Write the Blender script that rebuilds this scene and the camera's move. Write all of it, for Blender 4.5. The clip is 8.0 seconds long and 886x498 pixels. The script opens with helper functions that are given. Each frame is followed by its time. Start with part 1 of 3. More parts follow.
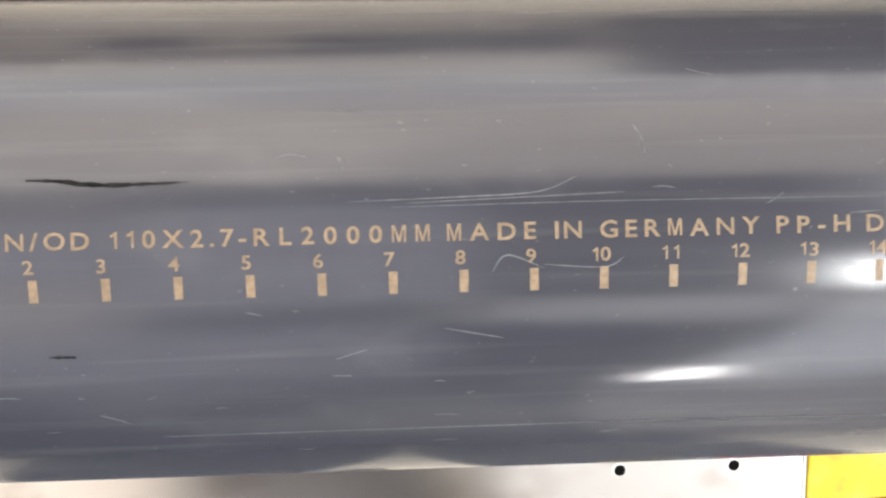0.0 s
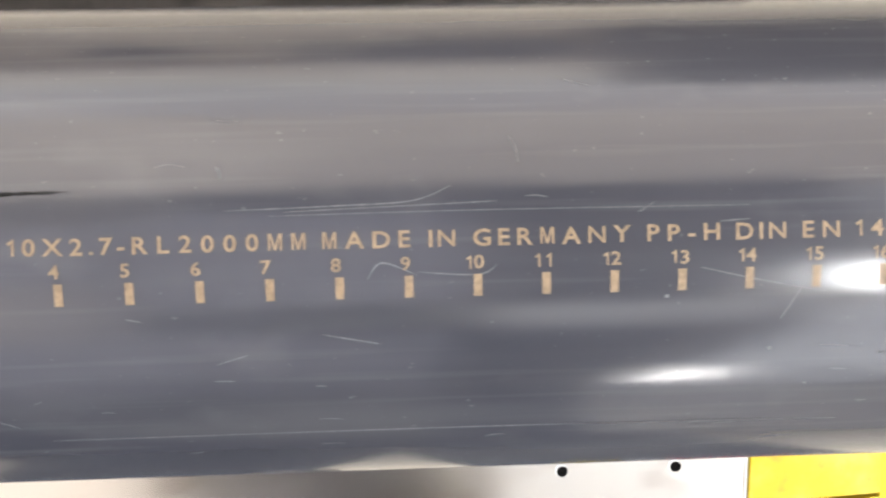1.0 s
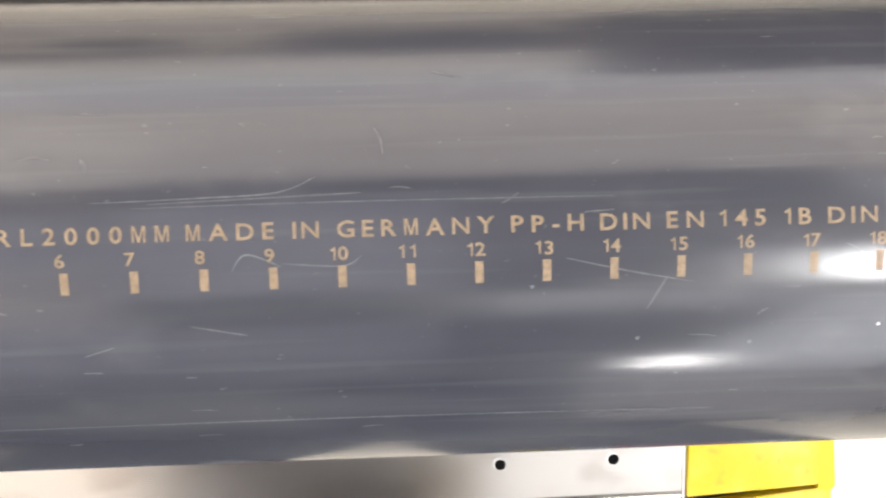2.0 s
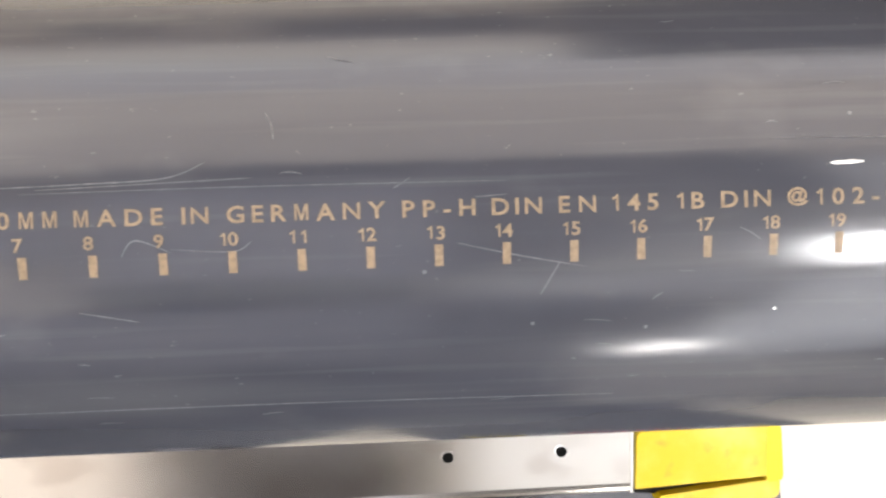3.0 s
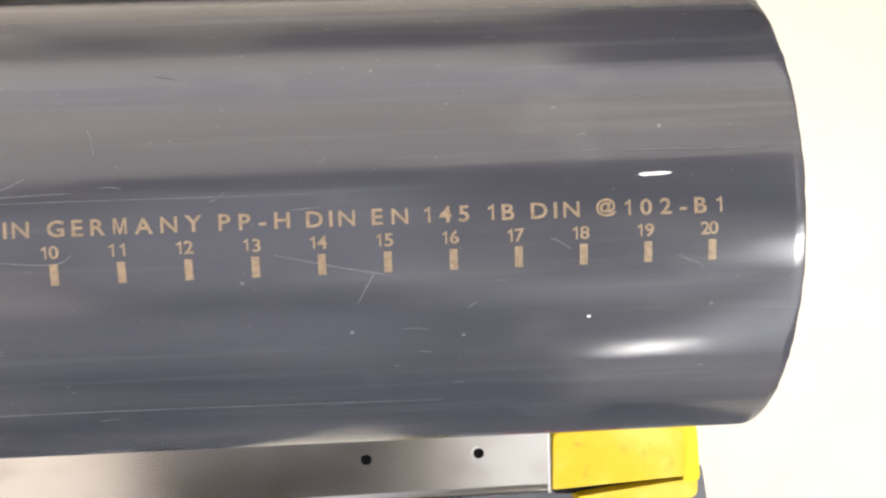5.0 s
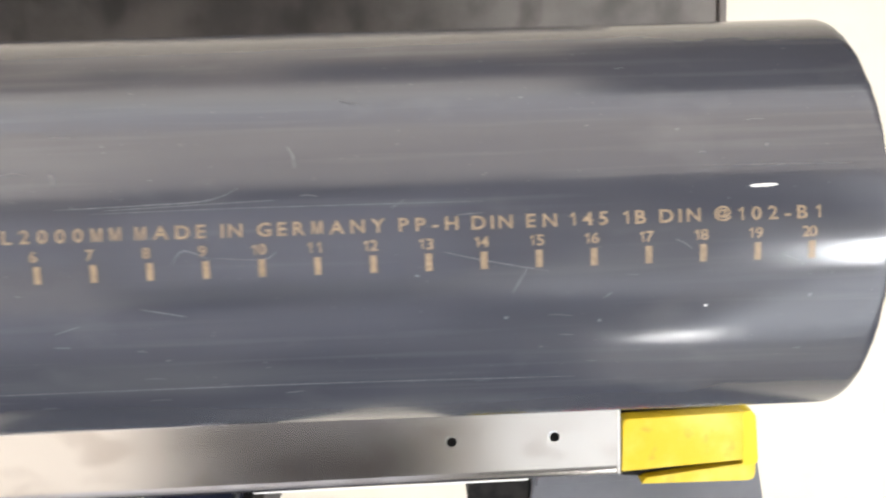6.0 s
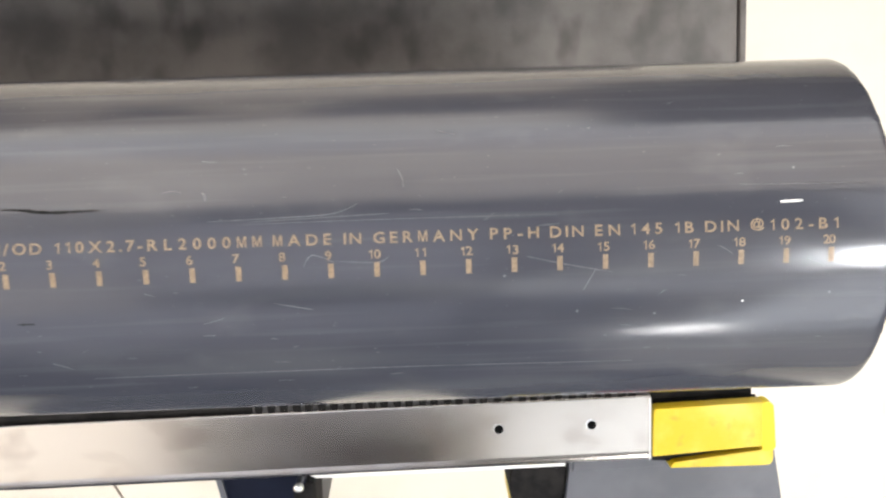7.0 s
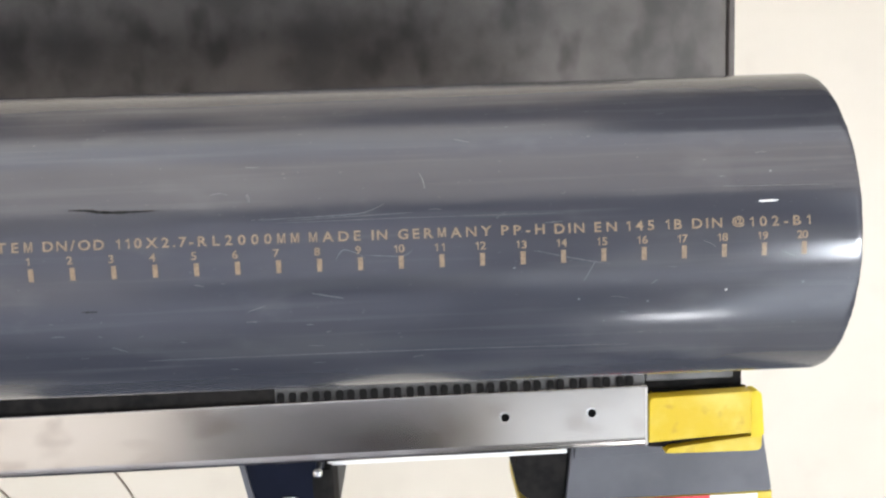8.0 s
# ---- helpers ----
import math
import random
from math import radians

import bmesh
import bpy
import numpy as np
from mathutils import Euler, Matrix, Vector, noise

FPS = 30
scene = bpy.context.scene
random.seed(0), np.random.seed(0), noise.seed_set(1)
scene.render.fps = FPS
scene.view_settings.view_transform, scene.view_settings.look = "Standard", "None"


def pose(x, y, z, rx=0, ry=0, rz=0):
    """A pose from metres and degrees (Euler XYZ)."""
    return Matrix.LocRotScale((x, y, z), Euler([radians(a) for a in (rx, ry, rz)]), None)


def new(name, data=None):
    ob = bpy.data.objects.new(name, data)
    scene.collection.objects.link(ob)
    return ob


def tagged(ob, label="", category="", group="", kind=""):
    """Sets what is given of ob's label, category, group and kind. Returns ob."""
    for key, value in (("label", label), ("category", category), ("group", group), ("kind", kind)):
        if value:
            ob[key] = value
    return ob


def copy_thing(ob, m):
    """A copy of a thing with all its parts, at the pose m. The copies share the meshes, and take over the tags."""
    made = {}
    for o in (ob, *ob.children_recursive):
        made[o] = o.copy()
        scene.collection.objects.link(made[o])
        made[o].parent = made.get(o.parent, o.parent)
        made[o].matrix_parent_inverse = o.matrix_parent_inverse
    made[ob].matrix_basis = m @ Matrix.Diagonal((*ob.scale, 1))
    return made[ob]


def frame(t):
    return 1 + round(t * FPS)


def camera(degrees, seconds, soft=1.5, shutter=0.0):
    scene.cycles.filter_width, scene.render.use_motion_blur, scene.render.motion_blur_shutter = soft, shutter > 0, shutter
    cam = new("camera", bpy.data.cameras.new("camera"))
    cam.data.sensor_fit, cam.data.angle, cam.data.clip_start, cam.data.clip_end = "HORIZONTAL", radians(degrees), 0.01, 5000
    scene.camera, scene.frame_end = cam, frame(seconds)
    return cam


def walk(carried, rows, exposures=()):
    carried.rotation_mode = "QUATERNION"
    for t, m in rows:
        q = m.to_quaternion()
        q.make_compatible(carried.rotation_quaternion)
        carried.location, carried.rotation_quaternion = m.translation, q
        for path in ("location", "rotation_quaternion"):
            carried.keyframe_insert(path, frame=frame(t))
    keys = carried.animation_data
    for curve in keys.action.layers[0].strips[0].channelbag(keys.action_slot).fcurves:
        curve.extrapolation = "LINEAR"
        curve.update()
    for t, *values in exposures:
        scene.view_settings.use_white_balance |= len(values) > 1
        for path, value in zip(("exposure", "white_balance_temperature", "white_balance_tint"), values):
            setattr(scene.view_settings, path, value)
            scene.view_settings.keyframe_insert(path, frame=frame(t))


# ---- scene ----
# Camera: a phone held over a grey pipe, sliding along it and then drawing back.
cam = camera(48.83, 8.0, soft=2.3, shutter=0.5)
walk(cam, [
    (0.0, pose(-0.0372, 0.0383, 1.2296, -10.42, -2.64, -0.94)),
    (0.5, pose(-0.0281, 0.0387, 1.2308, -10.44, -2.57, -0.92)),
    (1.0, pose(-0.0141, 0.0402, 1.2338, -10.47, -2.62, -0.97)),
    (1.5, pose(-0.0018, 0.0391, 1.2357, -10.54, -2.99, -1.03)),
    (1.7, pose(0.0037, 0.0390, 1.2358, -10.59, -2.70, -1.12)),
    (2.8, pose(0.0269, 0.0370, 1.2369, -10.77, -2.97, -1.27)),
    (3.0, pose(0.0306, 0.0358, 1.2370, -10.69, -3.09, -1.31)),
    (3.5, pose(0.0441, 0.0375, 1.2382, -10.70, -3.00, -1.45)),
    (4.0, pose(0.0566, 0.0384, 1.2376, -10.77, -2.96, -1.60)),
    (4.5, pose(0.0646, 0.0394, 1.2380, -10.80, -2.82, -1.71)),
    (4.7, pose(0.0680, 0.0382, 1.2389, -10.78, -2.87, -1.74)),
    (5.8, pose(0.0472, 0.0425, 1.2713, -10.68, -2.18, -1.63)),
    (6.0, pose(0.0357, 0.0454, 1.2789, -10.66, -1.98, -1.62)),
    (6.5, pose(0.0208, 0.0467, 1.2978, -10.52, -1.89, -1.70)),
    (7.0, pose(0.0117, 0.0542, 1.3255, -10.22, -1.79, -1.63)),
    (7.5, pose(0.0072, 0.0580, 1.3484, -9.89, -1.97, -1.72)),
    (8.0, pose(0.0050, 0.0568, 1.3605, -9.79, -1.88, -1.78)),
], exposures=[(0.0, 0.56, 6620, 12), (1.5, 0.58, 6620, 12), (3.0, 0.48, 6680, 13), (3.5, 0.47, 6680, 13), (4.5, 0.34, 6700, 13), (6.0, 0.42, 6450, 11), (7.0, 0.42, 6450, 11), (7.5, 0.20, 6420, 11), (8.0, 0.10, 6120, 11)])

# ---- world, lights ----
AX = 1.0          # height of the pipe's axis over the floor
R = 0.055         # pipe radius: 110 mm outside diameter
TICK = 0.012956    # spacing of the printed scale
X_END = 0.1489    # sawn end of the pipe
CEIL = 3.0

world = bpy.data.worlds.new("world")
scene.world = world
world.use_nodes = True
wn = world.node_tree
sky = wn.nodes.new("ShaderNodeTexSky")
sky.sky_type = "NISHITA"
sky.sun_disc = False
sky.sun_elevation = radians(35)
sky.sun_rotation = radians(120)
wn.links.new(sky.outputs["Color"], wn.nodes["Background"].inputs["Color"])
wn.nodes["Background"].inputs["Strength"].default_value = 0.12


def area_lamp(name, m, w, h, power, colour):
    data = bpy.data.lights.new(name, "AREA")
    data.shape, data.size, data.size_y, data.energy, data.color = "RECTANGLE", w, h, power, colour
    ob = new(name, data)
    ob.matrix_world = m
    return ob


# lights in the ceiling, each a lamp just below its diffuser: two long panels, a short one and added large dim ones
# only the east long panel has a known highlight; the west one is added
PANELS = [(1.59, -0.42), (-2.7, -0.42)]
SPOT = (1.16, -3.6)
for px, py in PANELS:
    area_lamp("panel_lamp", pose(px, py, CEIL - 0.045), 1.15, 0.40, 54, (0.95, 0.98, 1.0))
area_lamp("short_lamp", pose(SPOT[0], SPOT[1], CEIL - 0.045), 0.26, 0.84, 6.2, (0.96, 0.98, 1.0))
# large dim panels are added to tint what the pipe and rail reflect
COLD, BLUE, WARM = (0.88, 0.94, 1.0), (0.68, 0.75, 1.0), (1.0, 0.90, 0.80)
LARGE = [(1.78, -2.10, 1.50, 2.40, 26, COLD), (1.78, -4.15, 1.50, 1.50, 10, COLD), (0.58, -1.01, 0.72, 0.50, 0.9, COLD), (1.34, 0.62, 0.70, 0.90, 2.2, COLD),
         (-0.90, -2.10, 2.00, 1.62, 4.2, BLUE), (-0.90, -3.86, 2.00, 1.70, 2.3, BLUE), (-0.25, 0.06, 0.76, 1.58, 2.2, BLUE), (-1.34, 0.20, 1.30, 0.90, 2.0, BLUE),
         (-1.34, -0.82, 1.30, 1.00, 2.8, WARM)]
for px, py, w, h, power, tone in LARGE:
    area_lamp("reflection_fill_lamp", pose(px, py, CEIL - 0.045), w, h, power, tone)
# added fill at an assumed long north window and the skylight before it
area_lamp("window_fill_lamp", pose(0.0, 4.46, 1.77, -90, 0, 0), 7.0, 2.35, 86, (1.0, 0.90, 0.80))
area_lamp("skylight_fill_lamp", pose(0.0, 2.80, CEIL - 0.03), 8.0, 3.25, 97, (1.0, 0.91, 0.81))


# ---- materials ----
def material(name, base, rough=0.5, metal=0.0, spec=0.5):
    m = bpy.data.materials.new(name)
    m.use_nodes = True
    b = m.node_tree.nodes["Principled BSDF"]
    b.inputs["Base Color"].default_value = (*base, 1)
    b.inputs["Roughness"].default_value = rough
    b.inputs["Metallic"].default_value = metal
    b.inputs["Specular IOR Level"].default_value = spec
    return m


def grain(m, c0, c1, scale, stretch=(1, 1, 1), detail=6, lo=0.3, hi=0.7, second=None, rough=None, bump=0.0, bump_scale=400.0,
          bump_stretch=(1, 1, 1)):
    """Colour from noise at one or two scales, roughness from the same noise, fine relief from another."""
    t = m.node_tree
    n, l = t.nodes, t.links
    b = n["Principled BSDF"]
    co = n.new("ShaderNodeTexCoord")

    def noise_at(s, st, d):
        mp = n.new("ShaderNodeMapping")
        mp.inputs["Scale"].default_value = st
        l.new(co.outputs["Object"], mp.inputs["Vector"])
        t1 = n.new("ShaderNodeTexNoise")
        t1.inputs["Scale"].default_value = s
        t1.inputs["Detail"].default_value = d
        l.new(mp.outputs["Vector"], t1.inputs["Vector"])
        return t1
    a = noise_at(scale, stretch, detail)
    ramp = n.new("ShaderNodeValToRGB")
    ramp.color_ramp.interpolation = "EASE"
    ramp.color_ramp.elements[0].position, ramp.color_ramp.elements[1].position = lo, hi
    ramp.color_ramp.elements[0].color, ramp.color_ramp.elements[1].color = (*c0, 1), (*c1, 1)
    l.new(a.outputs["Fac"], ramp.inputs["Fac"])
    out = ramp.outputs["Color"]
    if second:
        c2, s2, st2, lo2, hi2, amount = second
        a2 = noise_at(s2, st2, 2.5)
        mr = n.new("ShaderNodeMapRange")
        mr.interpolation_type = "SMOOTHSTEP"
        mr.inputs["From Min"].default_value, mr.inputs["From Max"].default_value = lo2, hi2
        mr.inputs["To Max"].default_value = amount
        l.new(a2.outputs["Fac"], mr.inputs["Value"])
        mx = n.new("ShaderNodeMix")
        mx.data_type = "RGBA"
        l.new(mr.outputs["Result"], mx.inputs["Factor"])
        l.new(out, mx.inputs["A"])
        mx.inputs["B"].default_value = (*c2, 1)
        out = mx.outputs["Result"]
    l.new(out, b.inputs["Base Color"])
    if rough:
        rr = n.new("ShaderNodeMapRange")
        rr.inputs["From Min"].default_value, rr.inputs["From Max"].default_value = 0.3, 0.7
        rr.inputs["To Min"].default_value, rr.inputs["To Max"].default_value = rough
        l.new(a.outputs["Fac"], rr.inputs["Value"])
        l.new(rr.outputs["Result"], b.inputs["Roughness"])
    if bump:
        bn = noise_at(bump_scale, bump_stretch, 3)
        bp = n.new("ShaderNodeBump")
        bp.inputs["Strength"].default_value = bump
        bp.inputs["Distance"].default_value = 0.001
        l.new(bn.outputs["Fac"], bp.inputs["Height"])
        l.new(bp.outputs["Normal"], b.inputs["Normal"])
    return m


PIPE = grain(material("grey_polypropylene", (0.07, 0.072, 0.08), 0.22, spec=0.75), (0.0415, 0.0445, 0.0575), (0.0535, 0.0570, 0.0725), 26, (0.35, 1, 1),
             second=((0.094, 0.096, 0.105), 11, (0.7, 4, 4), 0.50, 0.78, 0.65), rough=(0.13, 0.20), bump=0.06, bump_scale=220, bump_stretch=(0.05, 1, 1))
# slow waves of the extruded wall under the fine relief, and a smeared haze that dulls the gloss in patches
pt = PIPE.node_tree
fine = next(n for n in pt.nodes if n.type == "BUMP")
co = next(n for n in pt.nodes if n.type == "TEX_COORD")
mp = pt.nodes.new("ShaderNodeMapping")
mp.inputs["Scale"].default_value = (0.55, 1.0, 1.0)
wave = pt.nodes.new("ShaderNodeTexNoise")
wave.inputs["Scale"].default_value, wave.inputs["Detail"].default_value = 15.0, 1.5
slow = pt.nodes.new("ShaderNodeBump")
slow.inputs["Strength"].default_value, slow.inputs["Distance"].default_value = 0.17, 0.006
pt.links.new(co.outputs["Object"], mp.inputs["Vector"])
pt.links.new(mp.outputs["Vector"], wave.inputs["Vector"])
pt.links.new(wave.outputs["Fac"], slow.inputs["Height"])
pt.links.new(slow.outputs["Normal"], fine.inputs["Normal"])
# faint drawn lines along the pipe and pale pinprick wear, in the colour
pb = pt.nodes["Principled BSDF"]
plain = pb.inputs["Base Color"].links[0].from_socket
for scale, stretch, lo, hi, amount, tone in ((60.0, (0.06, 1, 1), 0.52, 0.74, 0.22, (0.115, 0.118, 0.130)), (300.0, (0.035, 1, 1), 0.55, 0.75, 0.22, (0.14, 0.142, 0.15)),
                                             (750.0, (0.6, 1, 1), 0.70, 0.78, 0.40, (0.19, 0.19, 0.195)), (70.0, (0.5, 1, 1), 0.60, 0.76, 0.25, (0.12, 0.122, 0.13))):
    mp = pt.nodes.new("ShaderNodeMapping")
    mp.inputs["Scale"].default_value = stretch
    tex = pt.nodes.new("ShaderNodeTexNoise")
    tex.inputs["Scale"].default_value, tex.inputs["Detail"].default_value = scale, 3.0
    mr = pt.nodes.new("ShaderNodeMapRange")
    mr.inputs["From Min"].default_value, mr.inputs["From Max"].default_value, mr.inputs["To Max"].default_value = lo, hi, amount
    mx = pt.nodes.new("ShaderNodeMix")
    mx.data_type = "RGBA"
    mx.inputs["B"].default_value = (*tone, 1)
    pt.links.new(co.outputs["Object"], mp.inputs["Vector"])
    pt.links.new(mp.outputs["Vector"], tex.inputs["Vector"])
    pt.links.new(tex.outputs["Fac"], mr.inputs["Value"])
    pt.links.new(mr.outputs["Result"], mx.inputs["Factor"])
    pt.links.new(plain, mx.inputs["A"])
    plain = mx.outputs["Result"]
pt.links.new(plain, pb.inputs["Base Color"])
INK = grain(material("amber_ink", (0.55, 0.36, 0.17), 0.55), (0.175, 0.123, 0.075), (0.262, 0.190, 0.122), 700, detail=3)
PEN = grain(material("black_scuff", (0.02, 0.02, 0.02), 0.7, spec=0.1), (0.006, 0.006, 0.006), (0.022, 0.022, 0.023), 500)
SCRATCH = grain(material("pale_scratch", (0.4, 0.4, 0.41), 0.6), (0.082, 0.086, 0.096), (0.150, 0.154, 0.164), 600)
FAINT = grain(material("faint_scratch", (0.11, 0.113, 0.12), 0.5), (0.068, 0.070, 0.080), (0.118, 0.121, 0.130), 500)
DUST = material("white_fleck", (0.75, 0.75, 0.74), 0.6)
STEEL = grain(material("brushed_stainless", (0.6, 0.58, 0.56), 0.3, 1.0), (0.60, 0.575, 0.55), (0.70, 0.68, 0.66), 14, (0.5, 2, 2), detail=2, lo=0.2, hi=0.8,
              second=((0.36, 0.31, 0.28), 30, (1, 1.8, 1), 0.50, 0.70, 0.35), rough=(0.15, 0.20))
PLATE = grain(material("smudged_dark_steel", (0.07, 0.065, 0.06), 0.6), (0.056, 0.050, 0.045), (0.130, 0.116, 0.107), 24,
              second=((0.030, 0.026, 0.023), 40, (1.3, 0.8, 1), 0.48, 0.74, 0.75), rough=(0.45, 0.65), bump=0.08, bump_scale=300)
BLACK = grain(material("black_rubber", (0.015, 0.014, 0.014), 0.8, spec=0.12), (0.006, 0.006, 0.006), (0.018, 0.016, 0.015), 120)
YELLOW = grain(material("yellow_plastic", (0.6, 0.42, 0.01), 0.45, spec=0.35), (0.55, 0.395, 0.005), (0.64, 0.505, 0.085), 28, lo=0.42, hi=0.66,
               second=((0.33, 0.21, 0.03), 75, (1, 1, 1), 0.60, 0.76, 0.8), bump=0.05, bump_scale=500)
# brighter yellow that paints the light on the cap's rounded end
LIT_YELLOW = grain(material("lit_yellow_plastic", (0.7, 0.56, 0.003), 0.4, spec=0.3), (0.60, 0.46, 0.004), (0.66, 0.515, 0.006), 60)
CASE = grain(material("dark_grey_casing", (0.08, 0.08, 0.09), 0.45), (0.070, 0.071, 0.083), (0.100, 0.101, 0.115), 30, bump=0.15, bump_scale=1500)
CABLE = grain(material("brown_cable", (0.22, 0.18, 0.14), 0.6), (0.18, 0.145, 0.11), (0.26, 0.21, 0.165), 80)
VOID = material("screw_hole_shade", (0.004, 0.004, 0.004), 0.9, spec=0.05)
NAVY = grain(material("navy_paint", (0.012, 0.018, 0.045), 0.4, spec=0.12), (0.003, 0.0045, 0.011), (0.006, 0.008, 0.018), 40)
WHITE = grain(material("white_label", (0.8, 0.8, 0.78), 0.5), (0.76, 0.76, 0.74), (0.84, 0.84, 0.82), 60)
RED = material("red_label", (0.62, 0.05, 0.06), 0.45)
CHROME = material("chrome", (0.8, 0.8, 0.8), 0.15, 1.0)
FLOOR = grain(material("cream_floor", (0.8, 0.74, 0.64), 0.5), (0.60, 0.548, 0.458), (0.655, 0.602, 0.512), 3,
              second=((0.53, 0.483, 0.405), 11, (1, 1, 1), 0.55, 0.8, 0.4), rough=(0.4, 0.6))
WALL = grain(material("beige_wall", (0.66, 0.60, 0.53), 0.85), (0.62, 0.56, 0.50), (0.70, 0.64, 0.57), 2, bump=0.1, bump_scale=120)
GREY = grain(material("grey_paint", (0.22, 0.23, 0.25), 0.6), (0.21, 0.22, 0.235), (0.26, 0.27, 0.285), 3)
UMBER = grain(material("dark_umber_paint", (0.035, 0.03, 0.026), 0.5), (0.030, 0.027, 0.023), (0.045, 0.040, 0.034), 8)
MAT = grain(material("added_mat_slate", (0.05, 0.055, 0.07), 0.8), (0.040, 0.044, 0.056), (0.062, 0.067, 0.084), 9, bump=0.1, bump_scale=300)
COOL = grain(material("cool_grey_wall", (0.42, 0.45, 0.52), 0.85), (0.060, 0.067, 0.090), (0.09, 0.098, 0.125), 2, bump=0.1, bump_scale=120)
CEILING = grain(material("ceiling_paint", (0.74, 0.73, 0.71), 0.9), (0.70, 0.69, 0.67), (0.78, 0.77, 0.75), 2)
GLOW = material("panel_diffuser", (0.9, 0.9, 0.9), 0.4)
GLOW.node_tree.nodes["Principled BSDF"].inputs["Emission Color"].default_value = (1.0, 0.97, 0.92, 1)
GLOW.node_tree.nodes["Principled BSDF"].inputs["Emission Strength"].default_value = 6.0
RUBBER = grain(material("worn_grey_rubber", (0.2, 0.2, 0.2), 0.5), (0.045, 0.044, 0.042), (0.115, 0.113, 0.109), 60, second=((0.05, 0.05, 0.05), 120, (1, 1, 1), 0.55, 0.7, 0.6))
FOAM = grain(material("black_foam", (0.03, 0.03, 0.03), 0.9), (0.02, 0.02, 0.02), (0.045, 0.045, 0.045), 150)
GLASS = material("window_glass", (1, 1, 1), 0.02)
GLASS.node_tree.nodes["Principled BSDF"].inputs["Transmission Weight"].default_value = 1.0


# ---- mesh helpers ----
def mesh_object(name, bm, mat, smooth=False):
    me = bpy.data.meshes.new(name)
    bm.normal_update()
    bm.to_mesh(me)
    bm.free()
    me.materials.append(mat)
    if smooth:
        me.shade_smooth()
    return new(name, me)


def part(name, bm, mat, parent, label="", smooth=False):
    ob = mesh_object(name, bm, mat, smooth)
    ob.parent = parent
    return tagged(ob, label)


def thing(name, label, category, group="", kind="", at=(0, 0, 0)):
    ob = new(name)
    ob.empty_display_size = 0.05
    ob.location = at
    return tagged(ob, label, category, group, kind)


def box(x0, x1, y0, y1, z0, z1, bevel=0.0, segs=2, bm=None):
    own = bmesh.new()
    bmesh.ops.create_cube(own, size=1.0)
    bmesh.ops.scale(own, vec=(x1 - x0, y1 - y0, z1 - z0), verts=own.verts)
    bmesh.ops.translate(own, vec=((x0 + x1) / 2, (y0 + y1) / 2, (z0 + z1) / 2), verts=own.verts)
    if bevel:
        bmesh.ops.bevel(own, geom=own.edges[:], offset=bevel, segments=segs, affect="EDGES", profile=0.5, clamp_overlap=True)
    if bm is None:
        return own
    me = bpy.data.meshes.new("tmp")
    own.to_mesh(me)
    own.free()
    bm.from_mesh(me)
    bpy.data.meshes.remove(me)
    return bm


def prism(outline, z0, z1, bevel=0.0):
    """An upright solid over a plan outline."""
    bm = bmesh.new()
    low = [bm.verts.new((x, y, z0)) for x, y in outline]
    top = [bm.verts.new((x, y, z1)) for x, y in outline]
    bm.faces.new(low[::-1])
    bm.faces.new(top)
    for i in range(len(outline)):
        j = (i + 1) % len(outline)
        bm.faces.new((low[i], low[j], top[j], top[i]))
    bmesh.ops.recalc_face_normals(bm, faces=bm.faces[:])
    if bevel:
        bmesh.ops.bevel(bm, geom=[e for e in bm.edges if all(v.co.z > z1 - 1e-6 for v in e.verts)], offset=bevel, segments=3, affect="EDGES", profile=0.5, clamp_overlap=True)
    return bm


def profile_x(points, x0, x1, closed=True):
    """A solid with one cross-section in y and z, drawn along x."""
    bm = bmesh.new()
    a = [bm.verts.new((x0, y, z)) for y, z in points]
    b = [bm.verts.new((x1, y, z)) for y, z in points]
    for i in range(len(points)):
        j = (i + 1) % len(points)
        bm.faces.new((a[i], a[j], b[j], b[i]))
    bm.faces.new(a[::-1])
    bm.faces.new(b)
    bmesh.ops.recalc_face_normals(bm, faces=bm.faces[:])
    return bm


def round_corners(pts, radii, n=6):
    out = []
    k = len(pts)
    for i in range(k):
        p, a, b, r = Vector(pts[i]), Vector(pts[i - 1]), Vector(pts[(i + 1) % k]), radii[i]
        if r <= 0:
            out.append(tuple(p))
            continue
        u, v = (a - p).normalized(), (b - p).normalized()
        for s in range(n + 1):
            f = s / n
            out.append(tuple(p + u * r * (1 - f) ** 2 + v * r * f ** 2))
    return out


def cylinder(x, y, z0, z1, r, segs=24, bevel=0.0):
    return prism([(x + r * math.cos(2 * math.pi * i / segs), y + r * math.sin(2 * math.pi * i / segs)) for i in range(segs)], z0, z1, bevel)


# ---- the room ----
XW, XE, YS, YN = -4.5, 4.5, -5.0, 4.5
floor = mesh_object("floor", box(XW, XE, YS, YN, -0.1, 0.0), FLOOR)
tagged(floor, "pale cream smooth floor, brightly lit", "floor", kind="structure")
tagged(mesh_object("ceiling", box(XW, XE, YS, YN, CEIL, CEIL + 0.1), CEILING), "plain off-white ceiling", "ceiling", kind="structure")
# unseen walls; the south one is dark to deepen the pipe's lower reflection
for nm, b in (("wall_south", (XW, XE, YS - 0.15, YS)), ("wall_east", (XE, XE + 0.15, YS, YN)), ("wall_west", (XW - 0.15, XW, YS, YN))):
    tagged(mesh_object(nm, box(*b, 0.0, CEIL), COOL if nm == "wall_south" else WALL), "plain painted wall", "wall", kind="structure")
# board is added to brighten what the pipe's lower right reflects
board = thing("added_board", "unseen wide off-white board added to brighten the pipe's reflection", "board", at=(2.2, YS, 0))
